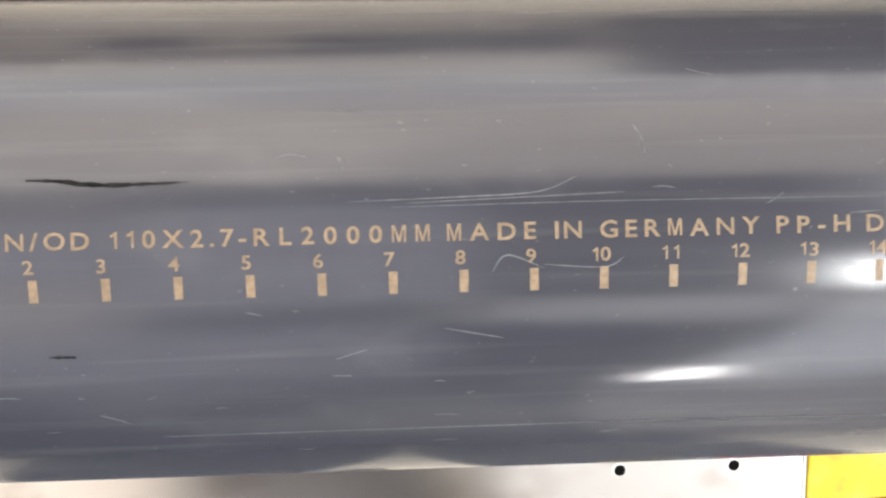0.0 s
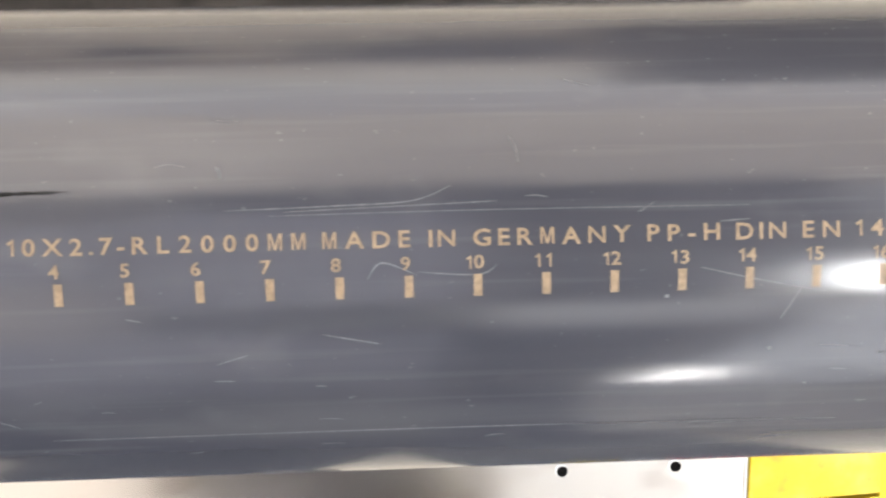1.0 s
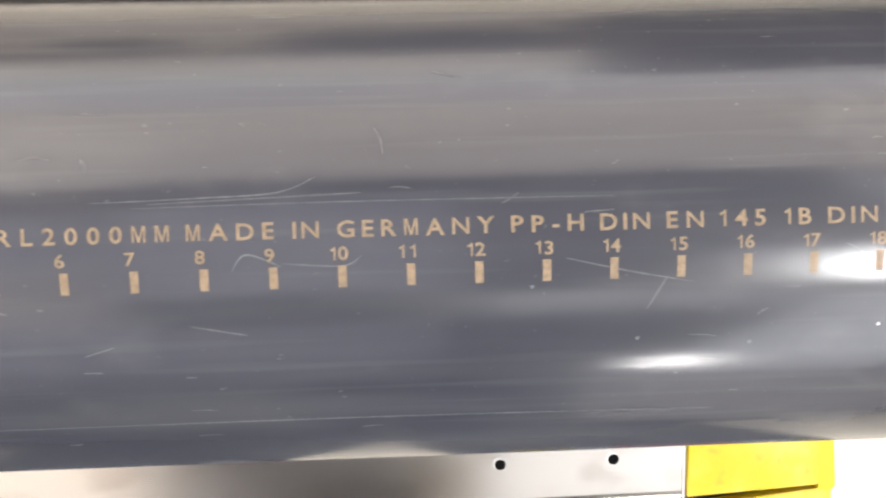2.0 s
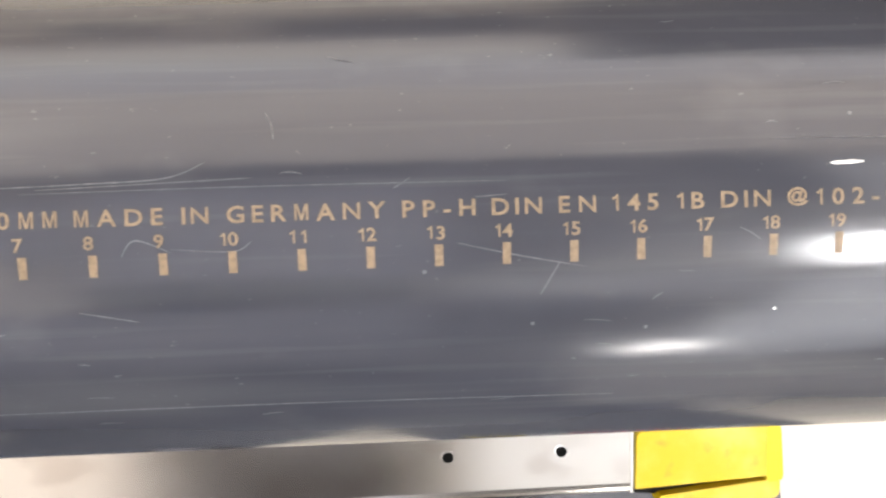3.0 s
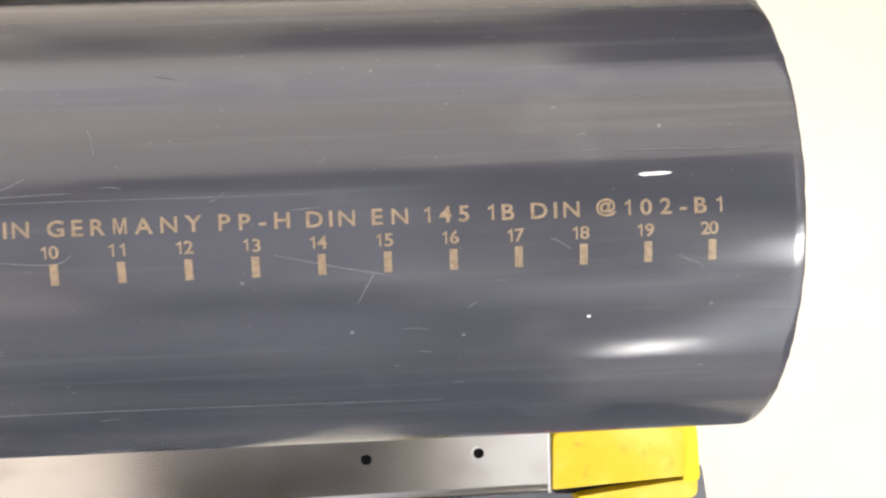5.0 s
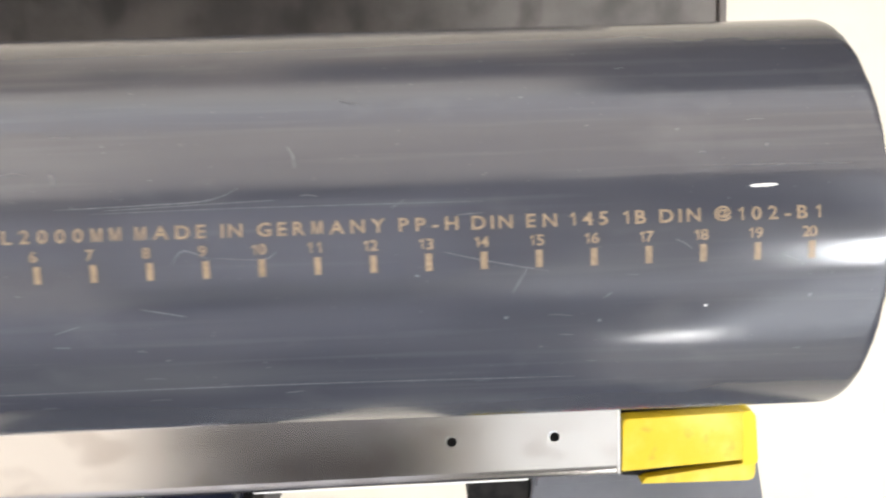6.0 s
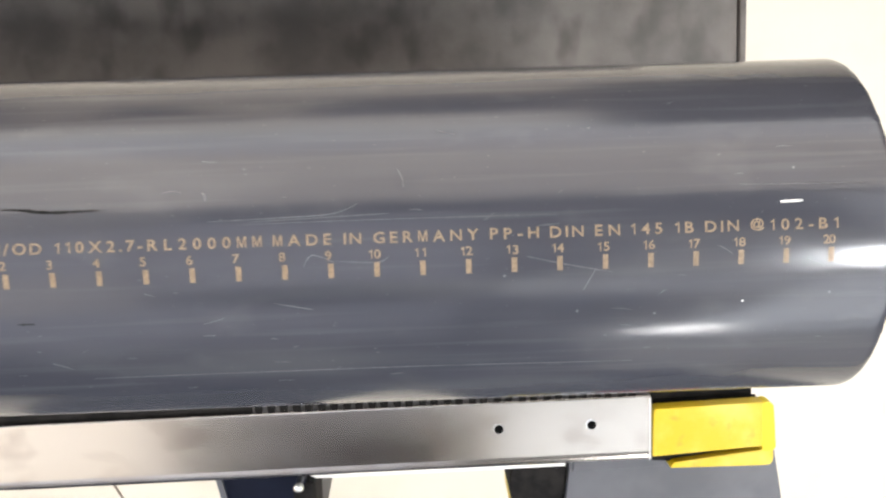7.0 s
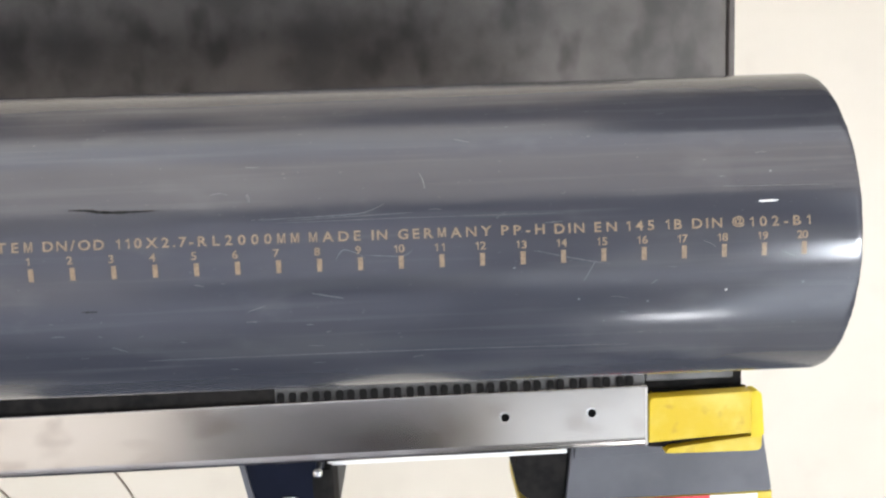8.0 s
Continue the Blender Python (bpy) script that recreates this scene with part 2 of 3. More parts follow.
part("board_face", box(-1.3, 1.3, 0.001, 0.03, 0.25, 2.9, 0.004), WHITE, board)
for fx in (-1.1, 1.1):
    part("foot", box(fx - 0.03, fx + 0.03, 0.002, 0.2, 0.0, 0.2495, 0.004), CHROME, board)
bm = bmesh.new()
for b in ((XW, -3.6, 0, CEIL), (3.6, XE, 0, CEIL), (-3.6, 3.6, 0, 0.55), (-3.6, 3.6, 2.96, CEIL)):
    box(b[0], b[1], YN, YN + 0.15, b[2], b[3], bm=bm)
tagged(mesh_object("wall_north", bm, WALL), "plain beige painted wall with a long window opening", "wall", kind="structure")
# window is added so the pipe's far side reflects a warm band
win = thing("fill_window", "added long white-framed window, a warm source for reflections", "window", kind="structure", at=(0, YN, 0.55))
for i in range(5):
    fx = -3.575 + 7.15 * i / 4
    part("window_frame", box(fx - 0.025, fx + 0.025, 0.05, 0.1, 0.0, 2.41, 0.004), WHITE, win)
for fz in (0.025, 2.385):
    part("window_frame", box(-3.55, 3.55, 0.052, 0.098, fz - 0.025, fz + 0.025, 0.004), WHITE, win)
for i in range(4):
    fx = -3.575 + 7.15 * (i + 0.5) / 4
    pane = part("pane", box(fx - 0.868, fx + 0.868, 0.074, 0.078, 0.05, 2.36), GLASS, win)
    pane.visible_shadow = False

# unseen painted duct under the ceiling, with a branch, added to darken reflections
duct = thing("added_duct", "unseen grey duct added to darken the pipe's reflection", "duct", at=(0, 0, CEIL))
part("duct_body", box(-0.62, 0.95, 0.905, 1.12, -0.27, -0.02, 0.01), GREY, duct)
part("duct_branch", box(0.165, 0.95, -0.24, 0.90, -0.29, -0.02, 0.01), GREY, duct)
part("duct_branch", box(0.17, 0.62, -0.70, -0.245, -0.29, -0.02, 0.01), GREY, duct)
part("duct_branch", box(0.17, 0.62, -3.2, -1.31, -0.29, -0.02, 0.01), GREY, duct)
for fx in (0.3, 0.8):
    part("strap", box(fx - 0.015, fx + 0.015, -0.25, 0.901, -0.30, 0.0, 0.002), BLACK, duct)
# beam is added to give the steel rail its dark reflected zone
beam = tagged(mesh_object("added_beam", box(-0.66, 0.05, -1.24, -0.78, CEIL - 0.12, CEIL, 0.006), CASE), "unseen dark grey beam added to darken the rail's reflection", "beam", kind="structure")

# added skylight for the beige band reflected in the pipe: frosted panes in a frame
skyl = thing("skylight", "added long frosted skylight, a warm source for reflections", "skylight", kind="structure", at=(0, 2.75, CEIL))
for i in range(5):
    part("frame", box(-4.0 + 2 * i - 0.03, -4.0 + 2 * i + 0.03, -1.5, 1.5, -0.02, 0.0, 0.004), WHITE, skyl)
for i in range(4):
    part("pane", box(-3.965 + 2 * i, -2.035 + 2 * i, -1.5, 1.5, -0.014, -0.002), WHITE, skyl, "frosted white pane")

light = thing("ceiling_light", "long white ceiling panel light, switched on", "ceiling light", "ceiling panel lights", at=(PANELS[0][0], PANELS[0][1], CEIL))
part("frame", box(-0.61, 0.61, -0.24, 0.24, -0.03, 0.0, 0.004), WHITE, light)
part("diffuser", box(-0.585, 0.585, -0.222, 0.222, -0.036, -0.0302), GLOW, light, "glowing white diffuser")
for px, py in PANELS[1:]:
    copy_thing(light, pose(px, py, CEIL))
sq = thing("ceiling_light", "short white ceiling light, switched on", "ceiling light", at=(SPOT[0], SPOT[1], CEIL))
part("frame", box(-0.16, 0.16, -0.45, 0.45, -0.03, 0.0, 0.004), WHITE, sq)
part("diffuser", box(-0.14, 0.14, -0.43, 0.43, -0.036, -0.0302), GLOW, sq, "glowing white diffuser")

# bodies for the added fill lamps; no such lights are known here
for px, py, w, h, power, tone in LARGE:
    big = thing("ceiling_light", "added dim oblong panel that tints the reflections", "ceiling light", "large light panels", at=(px, py, CEIL))
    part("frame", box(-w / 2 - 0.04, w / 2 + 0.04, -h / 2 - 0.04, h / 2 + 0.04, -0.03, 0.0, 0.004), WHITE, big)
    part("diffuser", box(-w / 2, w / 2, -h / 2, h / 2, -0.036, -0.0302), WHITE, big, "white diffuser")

# unseen low cabinets on the far side of the conveyor, assumed from dark reflections


def floor_cabinet(w, d, h, m):
    cab = thing("floor_cabinet", "unseen dark umber cabinet, assumed form for a dark reflection", "cabinet", "floor cabinets")
    part("body", box(-w / 2, w / 2, -d / 2, d / 2, 0.06, h, 0.006), UMBER, cab)
    part("plinth", box(-w / 2 + 0.02, w / 2 - 0.02, -d / 2 + 0.03, d / 2 - 0.03, 0.0, 0.0595), BLACK, cab)
    for dx in (-w / 4, w / 4):
        dr = part("door", box(dx - w / 4 + 0.005, dx + w / 4 - 0.005, d / 2 + 0.0005, d / 2 + 0.018, 0.08, h - 0.02, 0.003), UMBER, cab)
        part("handle", box(dx - 0.05, dx + 0.05, d / 2 + 0.0185, d / 2 + 0.035, h - 0.12, h - 0.105, 0.002), CHROME, dr)
    cab.matrix_basis = m


floor_cabinet(1.20, 0.50, 1.25, pose(1.00, 1.62, 0, 0, 0, 176))
floor_cabinet(0.78, 0.90, 0.60, pose(0.06, 2.85, 0, 0, 0, 183))
floor_cabinet(0.34, 0.46, 0.92, pose(-1.12, 1.75, 0, 0, 0, 180))
floor_cabinet(0.24, 0.40, 0.40, pose(-0.80, 2.75, 0, 0, 0, 180))

# two added dark mats; the wedge of bare floor between them shapes the reflection
for outline in ([(-0.185, -0.60), (-0.060, -2.3), (-0.050, -4.7), (-2.2, -4.7), (-1.25, -2.9), (-0.56, -0.60)],
                [(0.085, -0.60), (0.62, -0.60), (1.35, -4.7), (-0.035, -4.7), (-0.025, -2.3)]):
    mat = mesh_object("added_mat", prism(outline, 0.0, 0.006, 0.002), MAT)
    tagged(mat, "unseen dark slate mat added to shape the pipe's reflection", "mat", "floor mats")


# ---- the pipe ----
pipe = thing("plastic_pipe", "glossy dark grey plastic pipe with amber printed scale and scuffs", "pipe", at=(0, 0, AX))
bm = bmesh.new()
SEG = 160
X0 = X_END - 2.0
rings = [(X0, R), (X0 + 0.4, R), (X0 + 0.9, R), (X0 + 1.3, R), (X0 + 1.6, R), (X0 + 1.8, R), (X_END - 0.004, R), (X_END - 0.0026, R), (X_END - 0.0007, R), (X_END - 0.0002, R - 0.0002),
         (X_END, R - 0.0007), (X_END, R - 0.0016), (X_END - 0.0006, R - 0.0027), (X0, R - 0.0027)]
loops = []
for x, r in rings:
    wob = 0.0003 if abs(x - X_END) < 0.002 else 0.0
    loops.append([bm.verts.new((x + wob * noise.noise((k * 0.7, x * 9, 3.1)), r * math.sin(2 * math.pi * k / SEG), r * math.cos(2 * math.pi * k / SEG))) for k in range(SEG)])
loops.append(loops[0])
for a, b in zip(loops, loops[1:]):
    for k in range(SEG):
        bm.faces.new((a[k], a[(k + 1) % SEG], b[(k + 1) % SEG], b[k]))
bmesh.ops.recalc_face_normals(bm, faces=bm.faces[:])
body = part("body", bm, PIPE, pipe, smooth=True)


def on_pipe(x, arc, lift=0.00012):
    """A place on the pipe's skin: along it, and round it from the crest, in metres."""
    a = arc / R
    return ((R + lift) * math.sin(a), (R + lift) * math.cos(a))


def wrap(me):
    """Bend a flat mesh (x along, y up) round the pipe."""
    for v in me.vertices:
        y, z = on_pipe(v.co.x, v.co.y, 0.00012)
        v.co = (v.co.x, y, z)


def glyphs(text, x0, x1, arc, height, name):
    """Printed characters with even gaps between x0 and x1, centred at that arc."""
    made = []
    for ch in text:
        cu = bpy.data.curves.new("glyph", "FONT")
        cu.body, cu.size, cu.align_x, cu.resolution_u = ch, 1.0, "CENTER", 3
        cu.offset = 0.012 if ch == "N" else 0.03 if ch == "@" else 0.02
        ob = bpy.data.objects.new("glyph", cu)
        me = bpy.data.meshes.new_from_object(ob)
        bpy.data.objects.remove(ob)
        bpy.data.curves.remove(cu)
        if ch == "1":
            me = bpy.data.meshes.new("glyph")
            me.from_pydata([(0.0, 0.50, 0), (0.05, 0.46, 0), (0.15, 0.53, 0), (0.15, 0, 0), (0.245, 0, 0), (0.245, 0.70, 0), (0.17, 0.70, 0), (0.12, 0.62, 0), (0.0, 0.57, 0)], [],
                           [(0, 1, 2, 7, 8), (2, 3, 4, 5, 6, 7)])
        if ch == "M":
            me = bpy.data.meshes.new("glyph")
            me.from_pydata([(0, 0, 0), (0.105, 0, 0), (0.105, 0.54, 0), (0, 0.70, 0), (0.15, 0.70, 0), (0.31, 0.17, 0), (0.255, 0, 0), (0.365, 0, 0), (0.47, 0.70, 0), (0.62, 0.70, 0),
                            (0.62, 0, 0), (0.515, 0, 0), (0.515, 0.54, 0)], [], [(0, 1, 2, 4, 3), (2, 6, 7, 5, 4), (5, 7, 12, 8), (12, 11, 10, 9, 8)])
        wider = 0.95 if ch == "M" else 1.12
        for v in me.vertices:
            v.co *= height / 0.70
            v.co.x *= wider
        if ch == "@":
            for v in me.vertices:
                v.co *= 0.82
        xs = [v.co.x for v in me.vertices]
        pad = 0.10 * height if ch == "1" else 0.0
        made.append((me, min(xs) - pad, max(xs) + pad))
    gap = (x1 - x0 - sum(b - a for _, a, b in made)) / max(len(made) - 1, 1)
    x = x0
    for me, a, b in made:
        if len(made) == 1:
            x = (x0 + x1 - b + a) / 2
        low = min(v.co.y for v in me.vertices)
        dy = 0.00010 * noise.noise((x * 900, arc * 3000, 0.5))
        if len(made) == 1 and text == "@":
            dy -= low + 0.0002
        for v in me.vertices:
            v.co.x += x - a
            v.co.y += arc - height / 2 + dy
        x += b - a + gap
        wrap(me)
        me.materials.clear()
        me.materials.append(INK)
        new(name, me).parent = pipe


def tick_x(k):
    return (k - 10) * TICK


WORDS = [("TEM", 0.22, 1.08), ("DN/OD", 1.33, 2.81), ("110X2.7", 3.07, 4.80), ("-", 4.84, 4.99), ("RL2000MM", 5.07, 7.53), ("MADE", 7.77, 9.03), ("IN", 9.30, 9.68),
         ("GERMANY", 9.94, 12.24), ("PP-H", 12.48, 13.55), ("DIN", 13.79, 14.53), ("EN", 14.78, 15.33), ("145", 15.55, 16.26), ("1B", 16.52, 16.95),
         ("DIN", 17.20, 17.95), ("@", 18.20, 18.52), ("102-B1", 18.62, 20.18)]
for text, a, b in WORDS:
    glyphs(text, tick_x(a), tick_x(b), 0.0090, 0.0031, "letter")
for k in range(1, 21):
    wide = 0.0019 if k < 10 else 0.0036
    glyphs(str(k), tick_x(k) - 0.0006 - wide / 2, tick_x(k) - 0.0006 + wide / 2, 0.0044, 0.0025, "numeral")


def patch(points, width, lift, mat, name, label="", jag=0.25):
    """A thin streak on the pipe along (x, arc) points, tapering to its ends."""
    bm = bmesh.new()
    fine = []
    ends = [points[0], *points, points[-1]]
    for p0, p1, p2, p3 in zip(ends, ends[1:], ends[2:], ends[3:]):
        for s in range(8):
            f = s / 8
            fine.append(tuple(b + 0.5 * f * (c - a + f * (2 * a - 5 * b + 4 * c - d + f * (3 * (b - c) + d - a))) for a, b, c, d in zip(p0, p1, p2, p3)))
    fine.append(points[-1])
    rows = []
    for i, (x, y) in enumerate(fine):
        j = min(i + 1, len(fine) - 1)
        h = max(j - 1, 0)
        d = Vector((fine[j][0] - fine[h][0], fine[j][1] - fine[h][1])).normalized()
        f = i / (len(fine) - 1)
        w = width * (0.12 + 0.88 * math.sin(math.pi * min(max(f, 0.02), 0.98)) ** 0.6) * (0.95 + jag * random.uniform(-1, 1)) / 2
        row = []
        for sgn in (-1, 1):
            px, pa = x - d.y * w * sgn, y + d.x * w * sgn
            py, pz = on_pipe(px, pa, lift)
            row.append(bm.verts.new((px, py, pz)))
        rows.append(row)
    for a, b in zip(rows, rows[1:]):
        bm.faces.new((a[0], b[0], b[1], a[1]))
    bmesh.ops.recalc_face_normals(bm, faces=bm.faces[:])
    return part(name, bm, mat, pipe, label)


for k in range(1, 21):
    bm = bmesh.new()
    rows = []
    for s in range(5):
        arc = -0.0021 + 0.0042 * s / 4
        rows.append([bm.verts.new((tick_x(k) + dx + 0.00008 * noise.noise((k, s, dx * 900)), *on_pipe(0, arc))) for dx in (-0.0008, 0.0008)])
    for a, b in zip(rows, rows[1:]):
        bm.faces.new((a[0], a[1], b[1], b[0]))
    bmesh.ops.recalc_face_normals(bm, faces=bm.faces[:])
    part("scale_mark", bm, INK, pipe)

rng = random.Random(7)
# scuffs, scratches and flecks on the pipe's skin
A = R
patch([(-0.1045, 0.366 * A), (-0.099, 0.362 * A), (-0.0895, 0.345 * A), (-0.082, 0.350 * A)], 0.0007, 0.00010, PEN, "scuff", "black rubbed scuff", 0.7)
patch([(-0.098, 0.354 * A), (-0.0895, 0.344 * A), (-0.0755, 0.350 * A)], 0.0006, 0.00011, PEN, "scuff", "black rubbed scuff", 0.7)
patch([(-0.1023, -0.234 * A), (-0.0975, -0.236 * A)], 0.0006, 0.00010, PEN, "scuff", "black rubbed scuff", 0.7)
STREAKS = [
    [(-0.047, 0.273), (-0.0276, 0.278), (-0.0121, 0.294), (-0.0047, 0.345)],
    [(-0.036, 0.268), (-0.010, 0.279), (0.004, 0.281)],
    [(0.0066, 0.518), (0.0078, 0.470), (0.0082, 0.419)],
    [(-0.0207, 0.026), (-0.0179, 0.083), (-0.0114, 0.046)],
    [(-0.0114, 0.046), (0.000, 0.034), (0.0037, 0.068)],
    [(-0.0296, -0.157), (-0.0186, -0.199)],
    [(0.0425, 0.045), (0.0544, -0.008), (0.0672, -0.058)],
    [(0.0622, -0.032), (0.0595, -0.117)],
    [(0.0584, -0.150), (0.0620, -0.043)],
    [(-0.066, -0.091), (-0.063, -0.099)],
    [(-0.050, -0.28), (-0.044, -0.24)],
    [(0.104, 0.372), (0.1255, 0.374), (0.140, 0.372)],
    [(0.046, 0.20), (0.052, 0.205)],
]
for i, s in enumerate(STREAKS):
    bent = [(x, a * A + rng.gauss(0, 0.00025)) for x, a in s]
    patch(bent, 0.00028, 0.00008, SCRATCH if i in (0, 2, 3) else FAINT, "scratch")
patch([(-0.085, -0.623 * A), (-0.02, -0.618 * A), (0.02, -0.620 * A), (0.075, -0.636 * A)], 0.00032, 0.00008, SCRATCH, "scratch")
patch([(-0.0389, 0.0138), (0.0, 0.0141), (0.052, 0.0139)], 0.0002, 0.00008, FAINT, "scratch")
patch([(-0.0485, 0.425 * A), (-0.0478, 0.405 * A), (-0.0476, 0.38 * A)], 0.0009, 0.00009, SCRATCH, "scratch")
patch([(0.1151, 0.281 * A), (0.1217, 0.284 * A)], 0.0008, 0.00009, DUST, "fleck", "white fleck")
patch([(0.1046, -0.242 * A), (0.1054, -0.242 * A)], 0.0006, 0.00009, DUST, "fleck", "white fleck")
for fx, fa in ((0.0795, -0.30), (0.120, 0.46), (0.036, -0.06), (0.13, -0.21), (0.057, -0.27)):
    patch([(fx - 0.0004, fa * A), (fx + 0.0004, (fa + 0.004) * A)], 0.0008, 0.00009, SCRATCH, "fleck")


for i in range(30):
    x, a = rng.uniform(-0.13, 0.14), rng.uniform(-0.75, 0.95)
    ln, tilt = rng.uniform(0.001, 0.006), rng.gauss(0, 0.06) if rng.random() < 0.75 else rng.uniform(-0.7, 0.7)
    patch([(x, a * A), (x + ln / 2, a * A + ln * tilt / 2 + rng.gauss(0, 0.0002)), (x + ln, a * A + ln * tilt)], rng.uniform(0.00012, 0.0003), 0.00007, FAINT, "scratch")


# ---- the conveyor under it ----
conveyor = thing("belt_conveyor", "narrow conveyor with stainless side rail and yellow end cap", "conveyor", at=(0.0006, -0.0018, AX - 0.0047))
conveyor.rotation_euler = (0, 0, radians(0.62))
XL = -2.15
part("bed_plate", box(XL, 0.1838, -0.1255, 0.1255, -0.196, -0.190, 0.001), PLATE, conveyor, "dark smudged steel bed plate")
part("end_strip", box(0.1840, 0.1878, -0.1255, 0.1255, -0.200, -0.188, 0.001), PLATE, conveyor)
part("side_rail", profile_x(round_corners([(-0.1085, -0.137), (-0.1085, -0.140), (-0.1395, -0.140), (-0.1395, -0.172), (-0.1440, -0.172), (-0.1440, -0.137)],
                                          [0.0008, 0, 0, 0, 0, 0.006]), XL, 0.1245), STEEL, conveyor, "smudged brushed stainless rail")
part("side_rail", profile_x(round_corners([(0.1130, -0.137), (0.1130, -0.140), (0.1395, -0.140), (0.1395, -0.172), (0.1440, -0.172), (0.1440, -0.137)],
                                          [0.0008, 0, 0, 0, 0, 0.006]), XL, 0.1245), STEEL, conveyor, "smudged brushed stainless rail")
part("far_web", box(XL, 0.1245, 0.1258, 0.1285, -0.1965, -0.1402), PLATE, conveyor)
# holes are flat dark discs; chrome discs set off-centre paint their rim highlights
for hx in (0.0475, 0.0946):
    part("hole_shade_disc", cylinder(hx, -0.1226, -0.1372, -0.13680, 0.0023, 20), VOID, conveyor, "flat dark disc painting a screw hole's shade")
    part("hole_rim", cylinder(hx - 0.0006, -0.1219, -0.1372, -0.13690, 0.0025, 24), CHROME, conveyor, "bright rim disc set off-centre as its highlight")
# web and west belt edge are black for the shade in the gap there
part("inner_web", box(XL, 0.1245, -0.1150, -0.1125, -0.1965, -0.1432), BLACK, conveyor)
part("belt_edge", box(XL, -0.0760, -0.1130, -0.0900, -0.1430, -0.1410, 0.0006), BLACK, conveyor)
part("belt_edge", box(-0.0758, 0.1245, -0.1130, -0.0985, -0.1430, -0.1410, 0.0006), RUBBER, conveyor, "worn grey belt edge")
stud = None
for i in range(31):
    if stud is None:
        stud = part("stud", prism(round_corners([(-0.0020, -0.0026), (0.0020, -0.0026), (0.0020, 0.0026), (-0.0020, 0.0026)], [0.0017] * 4, 3), 0.0, 0.0016), BLACK, conveyor)
        ob = stud
    else:
        ob = new("stud", stud.data)
        ob.parent = conveyor
    ob.location = (-0.0725 + 0.0063 * i + 0.0005 * math.sin(3.1 * i), -0.1062, -0.1409)
# grey strips are added to make the pale band below the pipe
part("pale_band_strip", box(0.1248, 0.1725, -0.1075, -0.0960, -0.1440, -0.1400, 0.001), RUBBER, conveyor, "grey strip added for the pale band under the pipe")
part("pale_band_strip", box(0.1728, 0.1905, -0.1000, -0.0960, -0.1440, -0.1405, 0.001), RUBBER, conveyor, "grey strip added for the pale band under the pipe")
part("rail_lip", box(0.1233, 0.1251, -0.1425, -0.1090, -0.1405, -0.1365, 0.0006), CHROME, conveyor, "bright cut edge of the rail")
# yellow end cap in two layers over a black block that darkens its gaps
cap = part("end_cap", prism(round_corners([(0.1256, -0.1415), (0.1885, -0.1385), (0.1868, -0.1150), (0.1262, -0.1160)], [0.001, 0.004, 0.006, 0.003], 5), -0.1460, -0.1375, 0.0022),
           YELLOW, conveyor, "scuffed yellow plastic end cap")
# end lip takes the brighter yellow as if lit
part("cap_end", prism(round_corners([(0.1818, -0.1412), (0.1892, -0.1410), (0.1874, -0.1146), (0.1816, -0.1150)], [0.002, 0.003, 0.004, 0.002], 5), -0.1462, -0.1373, 0.0026), LIT_YELLOW, cap, "end lip in brighter yellow, its lit look painted in")
part("cap_flange", prism(round_corners([(0.1355, -0.1496), (0.1893, -0.1506), (0.1893, -0.1412), (0.1375, -0.1466)], [0.001, 0.004, 0.001, 0.001], 4), -0.1495, -0.1410, 0.0018), YELLOW, cap)
# thin black plate paints the shadow in the gap under the cap
part("cap_gap_shade", prism([(0.1262, -0.1440), (0.1280, -0.1470), (0.1370, -0.1478), (0.1860, -0.1430), (0.1860, -0.1390), (0.1262, -0.1415)], -0.1475, -0.1462), BLACK, conveyor)
part("cap_gap_block", box(0.1262, 0.1805, -0.1470, -0.1060, -0.186, -0.1500, 0.0005), BLACK, conveyor)
part("cap_post", box(0.130, 0.182, -0.1400, -0.1150, -0.1499, -0.1476), BLACK, conveyor)
# white flange under the rail
part("flange", profile_x([(-0.1400, -0.1725), (-0.1400, -0.1745), (-0.1590, -0.1745), (-0.1590, -0.1725)], -0.0535, 0.0860), WHITE, conveyor, "plain white flange")
# slot is a dark strip laid on the flange to paint its shade
part("slot", box(0.0020, 0.0150, -0.1560, -0.1542, -0.1724, -0.1722), CASE, conveyor, "thin dark strip painting a slot's shade")
# drive housing
hous = part("drive_housing", prism(round_corners([(0.0850, -0.1908), (0.2085, -0.1908), (0.2020, -0.1500), (0.0900, -0.1500)], [0.002, 0.003, 0.004, 0.004], 4), -0.245, -0.1760, 0.001),
            CASE, conveyor, "dark grey plastic drive housing")
part("ledge", prism(round_corners([(0.0900, -0.1640), (0.1995, -0.1610), (0.1985, -0.1500), (0.0930, -0.1500)], [0.002, 0.002, 0.002, 0.002], 4), -0.1759, -0.1745, 0.0005), CASE, hous)
part("motor_end", prism(round_corners([(0.0560, -0.1908), (0.0880, -0.1908), (0.0880, -0.1580), (0.0560, -0.1600)], [0.016, 0.001, 0.004, 0.008], 6), -0.245, -0.1790, 0.003), BLACK, hous, "glossy dark motor end")
part("housing_base", prism(round_corners([(0.0585, -0.2010), (0.2090, -0.2010), (0.2090, -0.1911), (0.0585, -0.1911)], [0.004, 0.004, 0.001, 0.001], 4), -0.245, -0.1770, 0.001), YELLOW, hous, "yellow housing base")
part("label", box(0.088, 0.200, -0.2000, -0.1918, -0.1769, -0.1765), WHITE, hous, "white label")
part("label", box(0.109, 0.171, -0.1995, -0.1914, -0.1764, -0.1760), RED, hous, "red label")
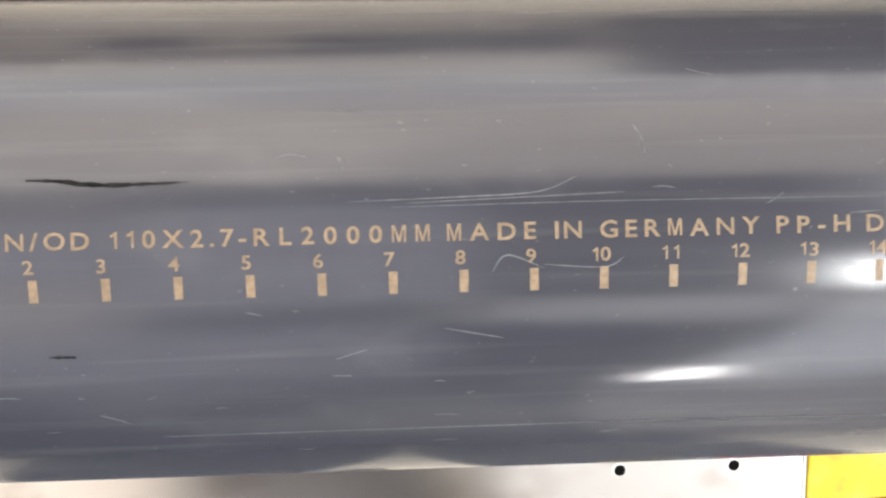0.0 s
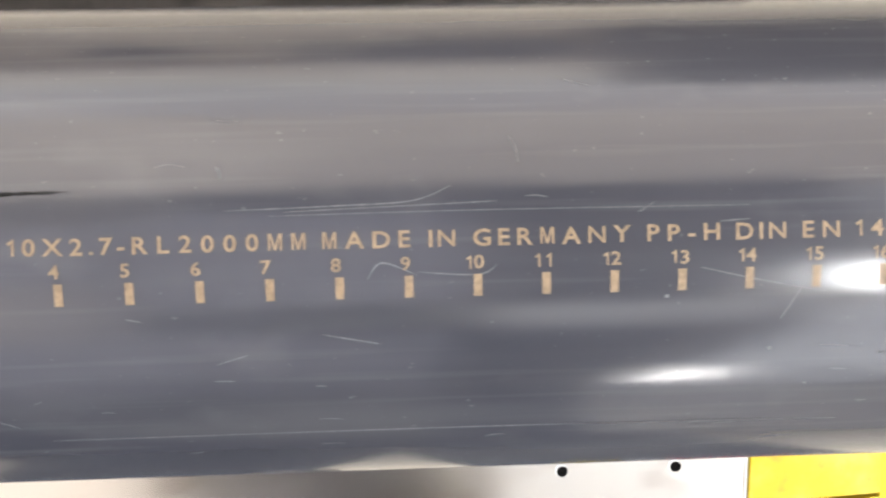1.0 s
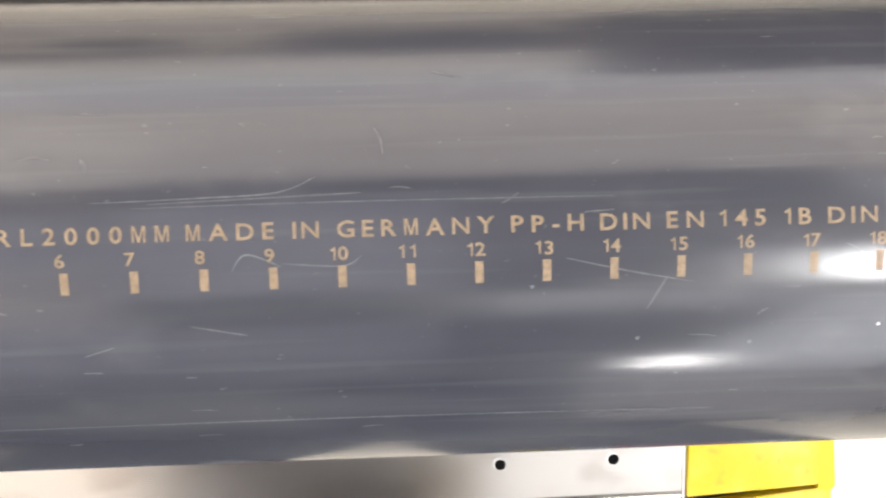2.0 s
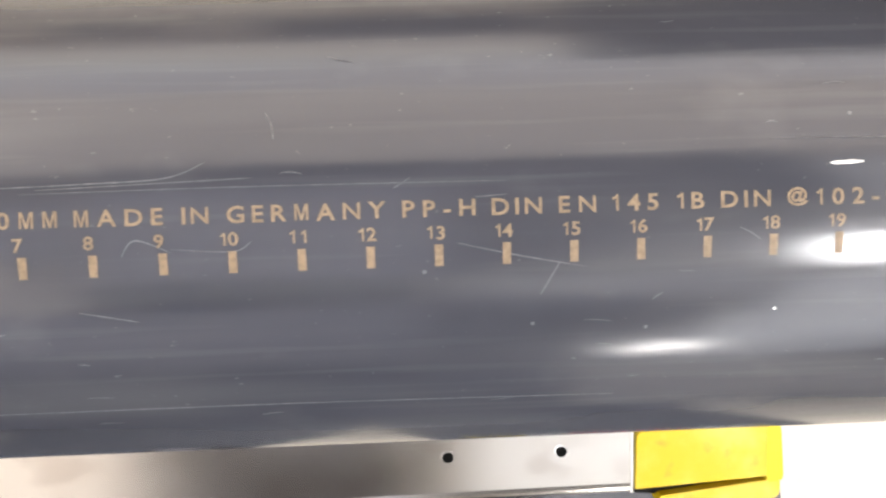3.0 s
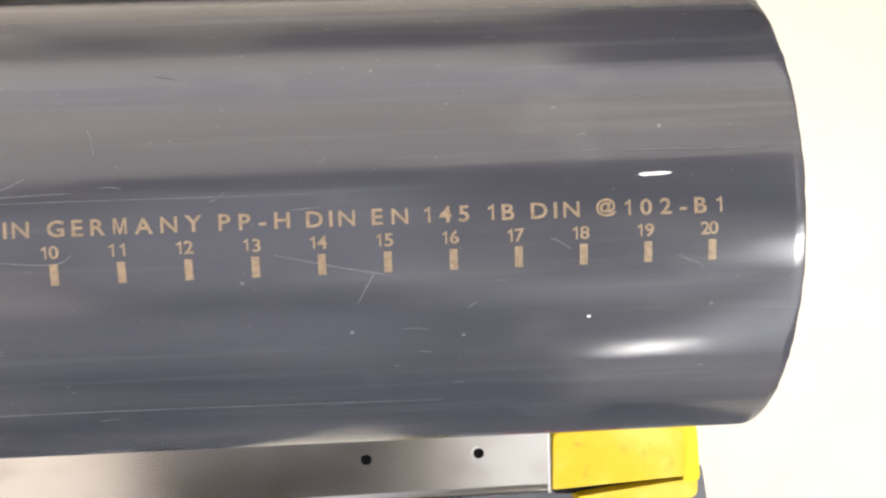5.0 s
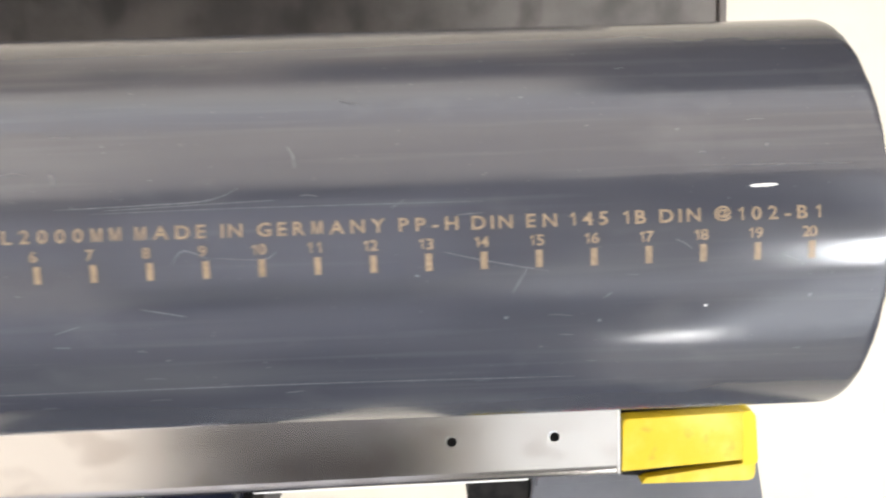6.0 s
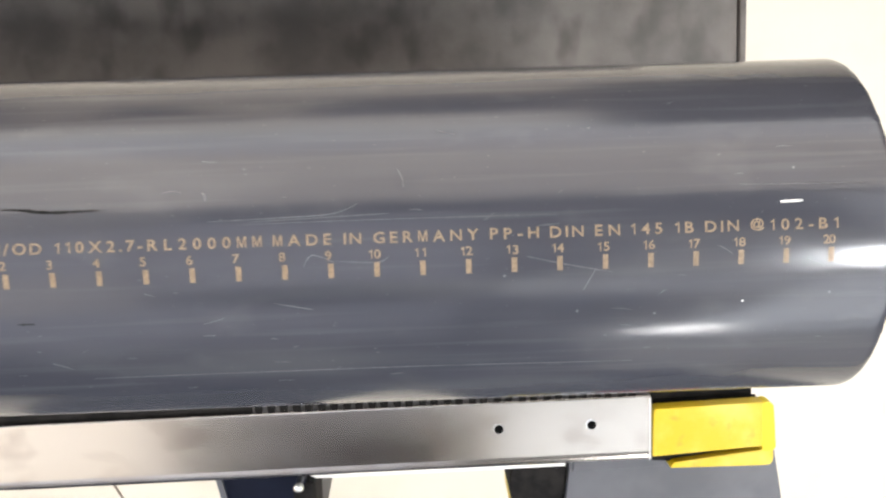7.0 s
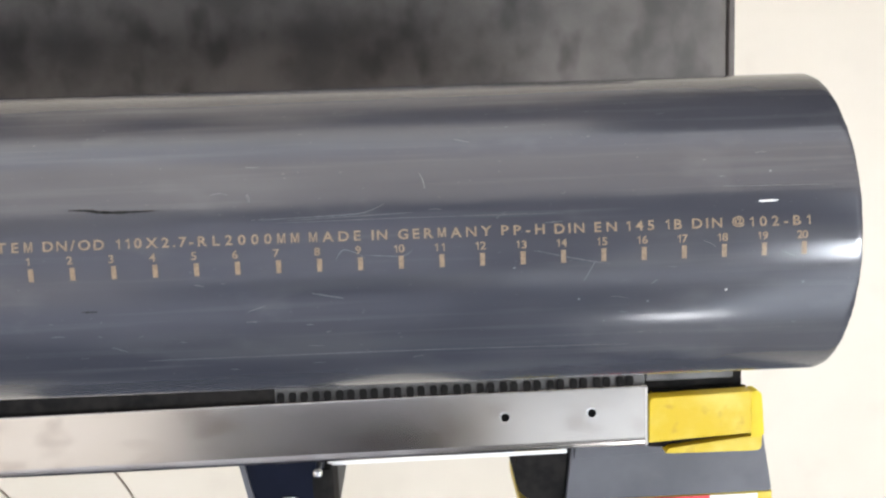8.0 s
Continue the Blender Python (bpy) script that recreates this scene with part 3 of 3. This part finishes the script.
# bracket and bolt
br = part("bracket", prism(round_corners([(-0.1010, -0.1440), (-0.0890, -0.2050), (-0.0510, -0.2050), (-0.0560, -0.1440)], [0.001, 0.004, 0.006, 0.001]), -0.30, -0.1645, 0.002), NAVY, conveyor, "navy painted bracket")
bm = bmesh.new()
bmesh.ops.create_uvsphere(bm, u_segments=20, v_segments=12, radius=0.0028)
bmesh.ops.scale(bm, vec=(1, 1, 0.7), verts=bm.verts)
bmesh.ops.translate(bm, vec=(-0.0560, -0.1515, -0.1438), verts=bm.verts)
part("bolt", bm, CHROME, br, "shiny bolt head", smooth=True)
part("stem", cylinder(-0.0560, -0.1515, -0.166, -0.1450, 0.0017, 16), NAVY, br)
part("edge_strip", prism(round_corners([(-0.1045, -0.1440), (-0.0930, -0.2050), (-0.0892, -0.2050), (-0.1012, -0.1440)], [0.001] * 4, 3), -0.30, -0.1640, 0.0006), CASE, br)
part("round_boss", cylinder(-0.0755, -0.1850, -0.17, -0.1625, 0.0125, 36, 0.001), STEEL, br, "grey metal boss")
part("stop_block", box(-0.0625, -0.0500, -0.2050, -0.1575, -0.20, -0.1635, 0.003), BLACK, br)
# legs down to the floor and the cross members that carry the bed
for lx in (-1.95, -0.35, 0.02):
    for ly in (-0.11, 0.09):
        part("leg", box(lx - 0.02, lx + 0.02, ly - 0.012, ly + 0.028, -AX, -0.1968, 0.003), NAVY, conveyor)

# padded blocks that carry the pipe, further along
cradle = thing("pipe_cradle", "black foam cradle block under the pipe", "support block", "pipe cradles", at=(-0.45, 0, AX - 0.19))
ang = [radians(215 + 110 * i / 14) for i in range(15)]
out = [((R + 0.0004) * math.cos(a), 0.19 + (R + 0.0004) * math.sin(a)) for a in ang]
part("block", profile_x([(-0.07, 0.0)] + [(-0.07, 0.155)] + out + [(0.07, 0.155), (0.07, 0.0)], -0.03, 0.03), FOAM, cradle)
copy_thing(cradle, pose(-1.4, 0, AX - 0.19))


# ---- cables on the floor ----
def cable(points, r=0.004):
    cu = bpy.data.curves.new("cable", "CURVE")
    cu.dimensions, cu.bevel_depth, cu.bevel_resolution = "3D", r, 3
    sp = cu.splines.new("BEZIER")
    sp.bezier_points.add(len(points) - 1)
    for b, p in zip(sp.bezier_points, points):
        b.co = p
        b.handle_left_type = b.handle_right_type = "AUTO"
    ob = bpy.data.objects.new("cable", cu)
    me = bpy.data.meshes.new_from_object(ob)
    bpy.data.objects.remove(ob)
    me.materials.clear()
    me.materials.append(CABLE)
    return tagged(new("cable", me), "thin brown cable lying on the floor", "cable")


cable([(-0.66, -0.40, 0.0016), (-0.64, -0.475, 0.0016), (-0.609, -0.515, 0.0016), (-0.56, -0.56, 0.0016), (-0.3, -0.60, 0.0016)], 0.0016)
cable([(-0.49, -0.40, 0.0016), (-0.452, -0.48, 0.0016), (-0.429, -0.518, 0.0016), (-0.41, -0.56, 0.0016), (-0.40, -0.585, 0.0016)], 0.0016)
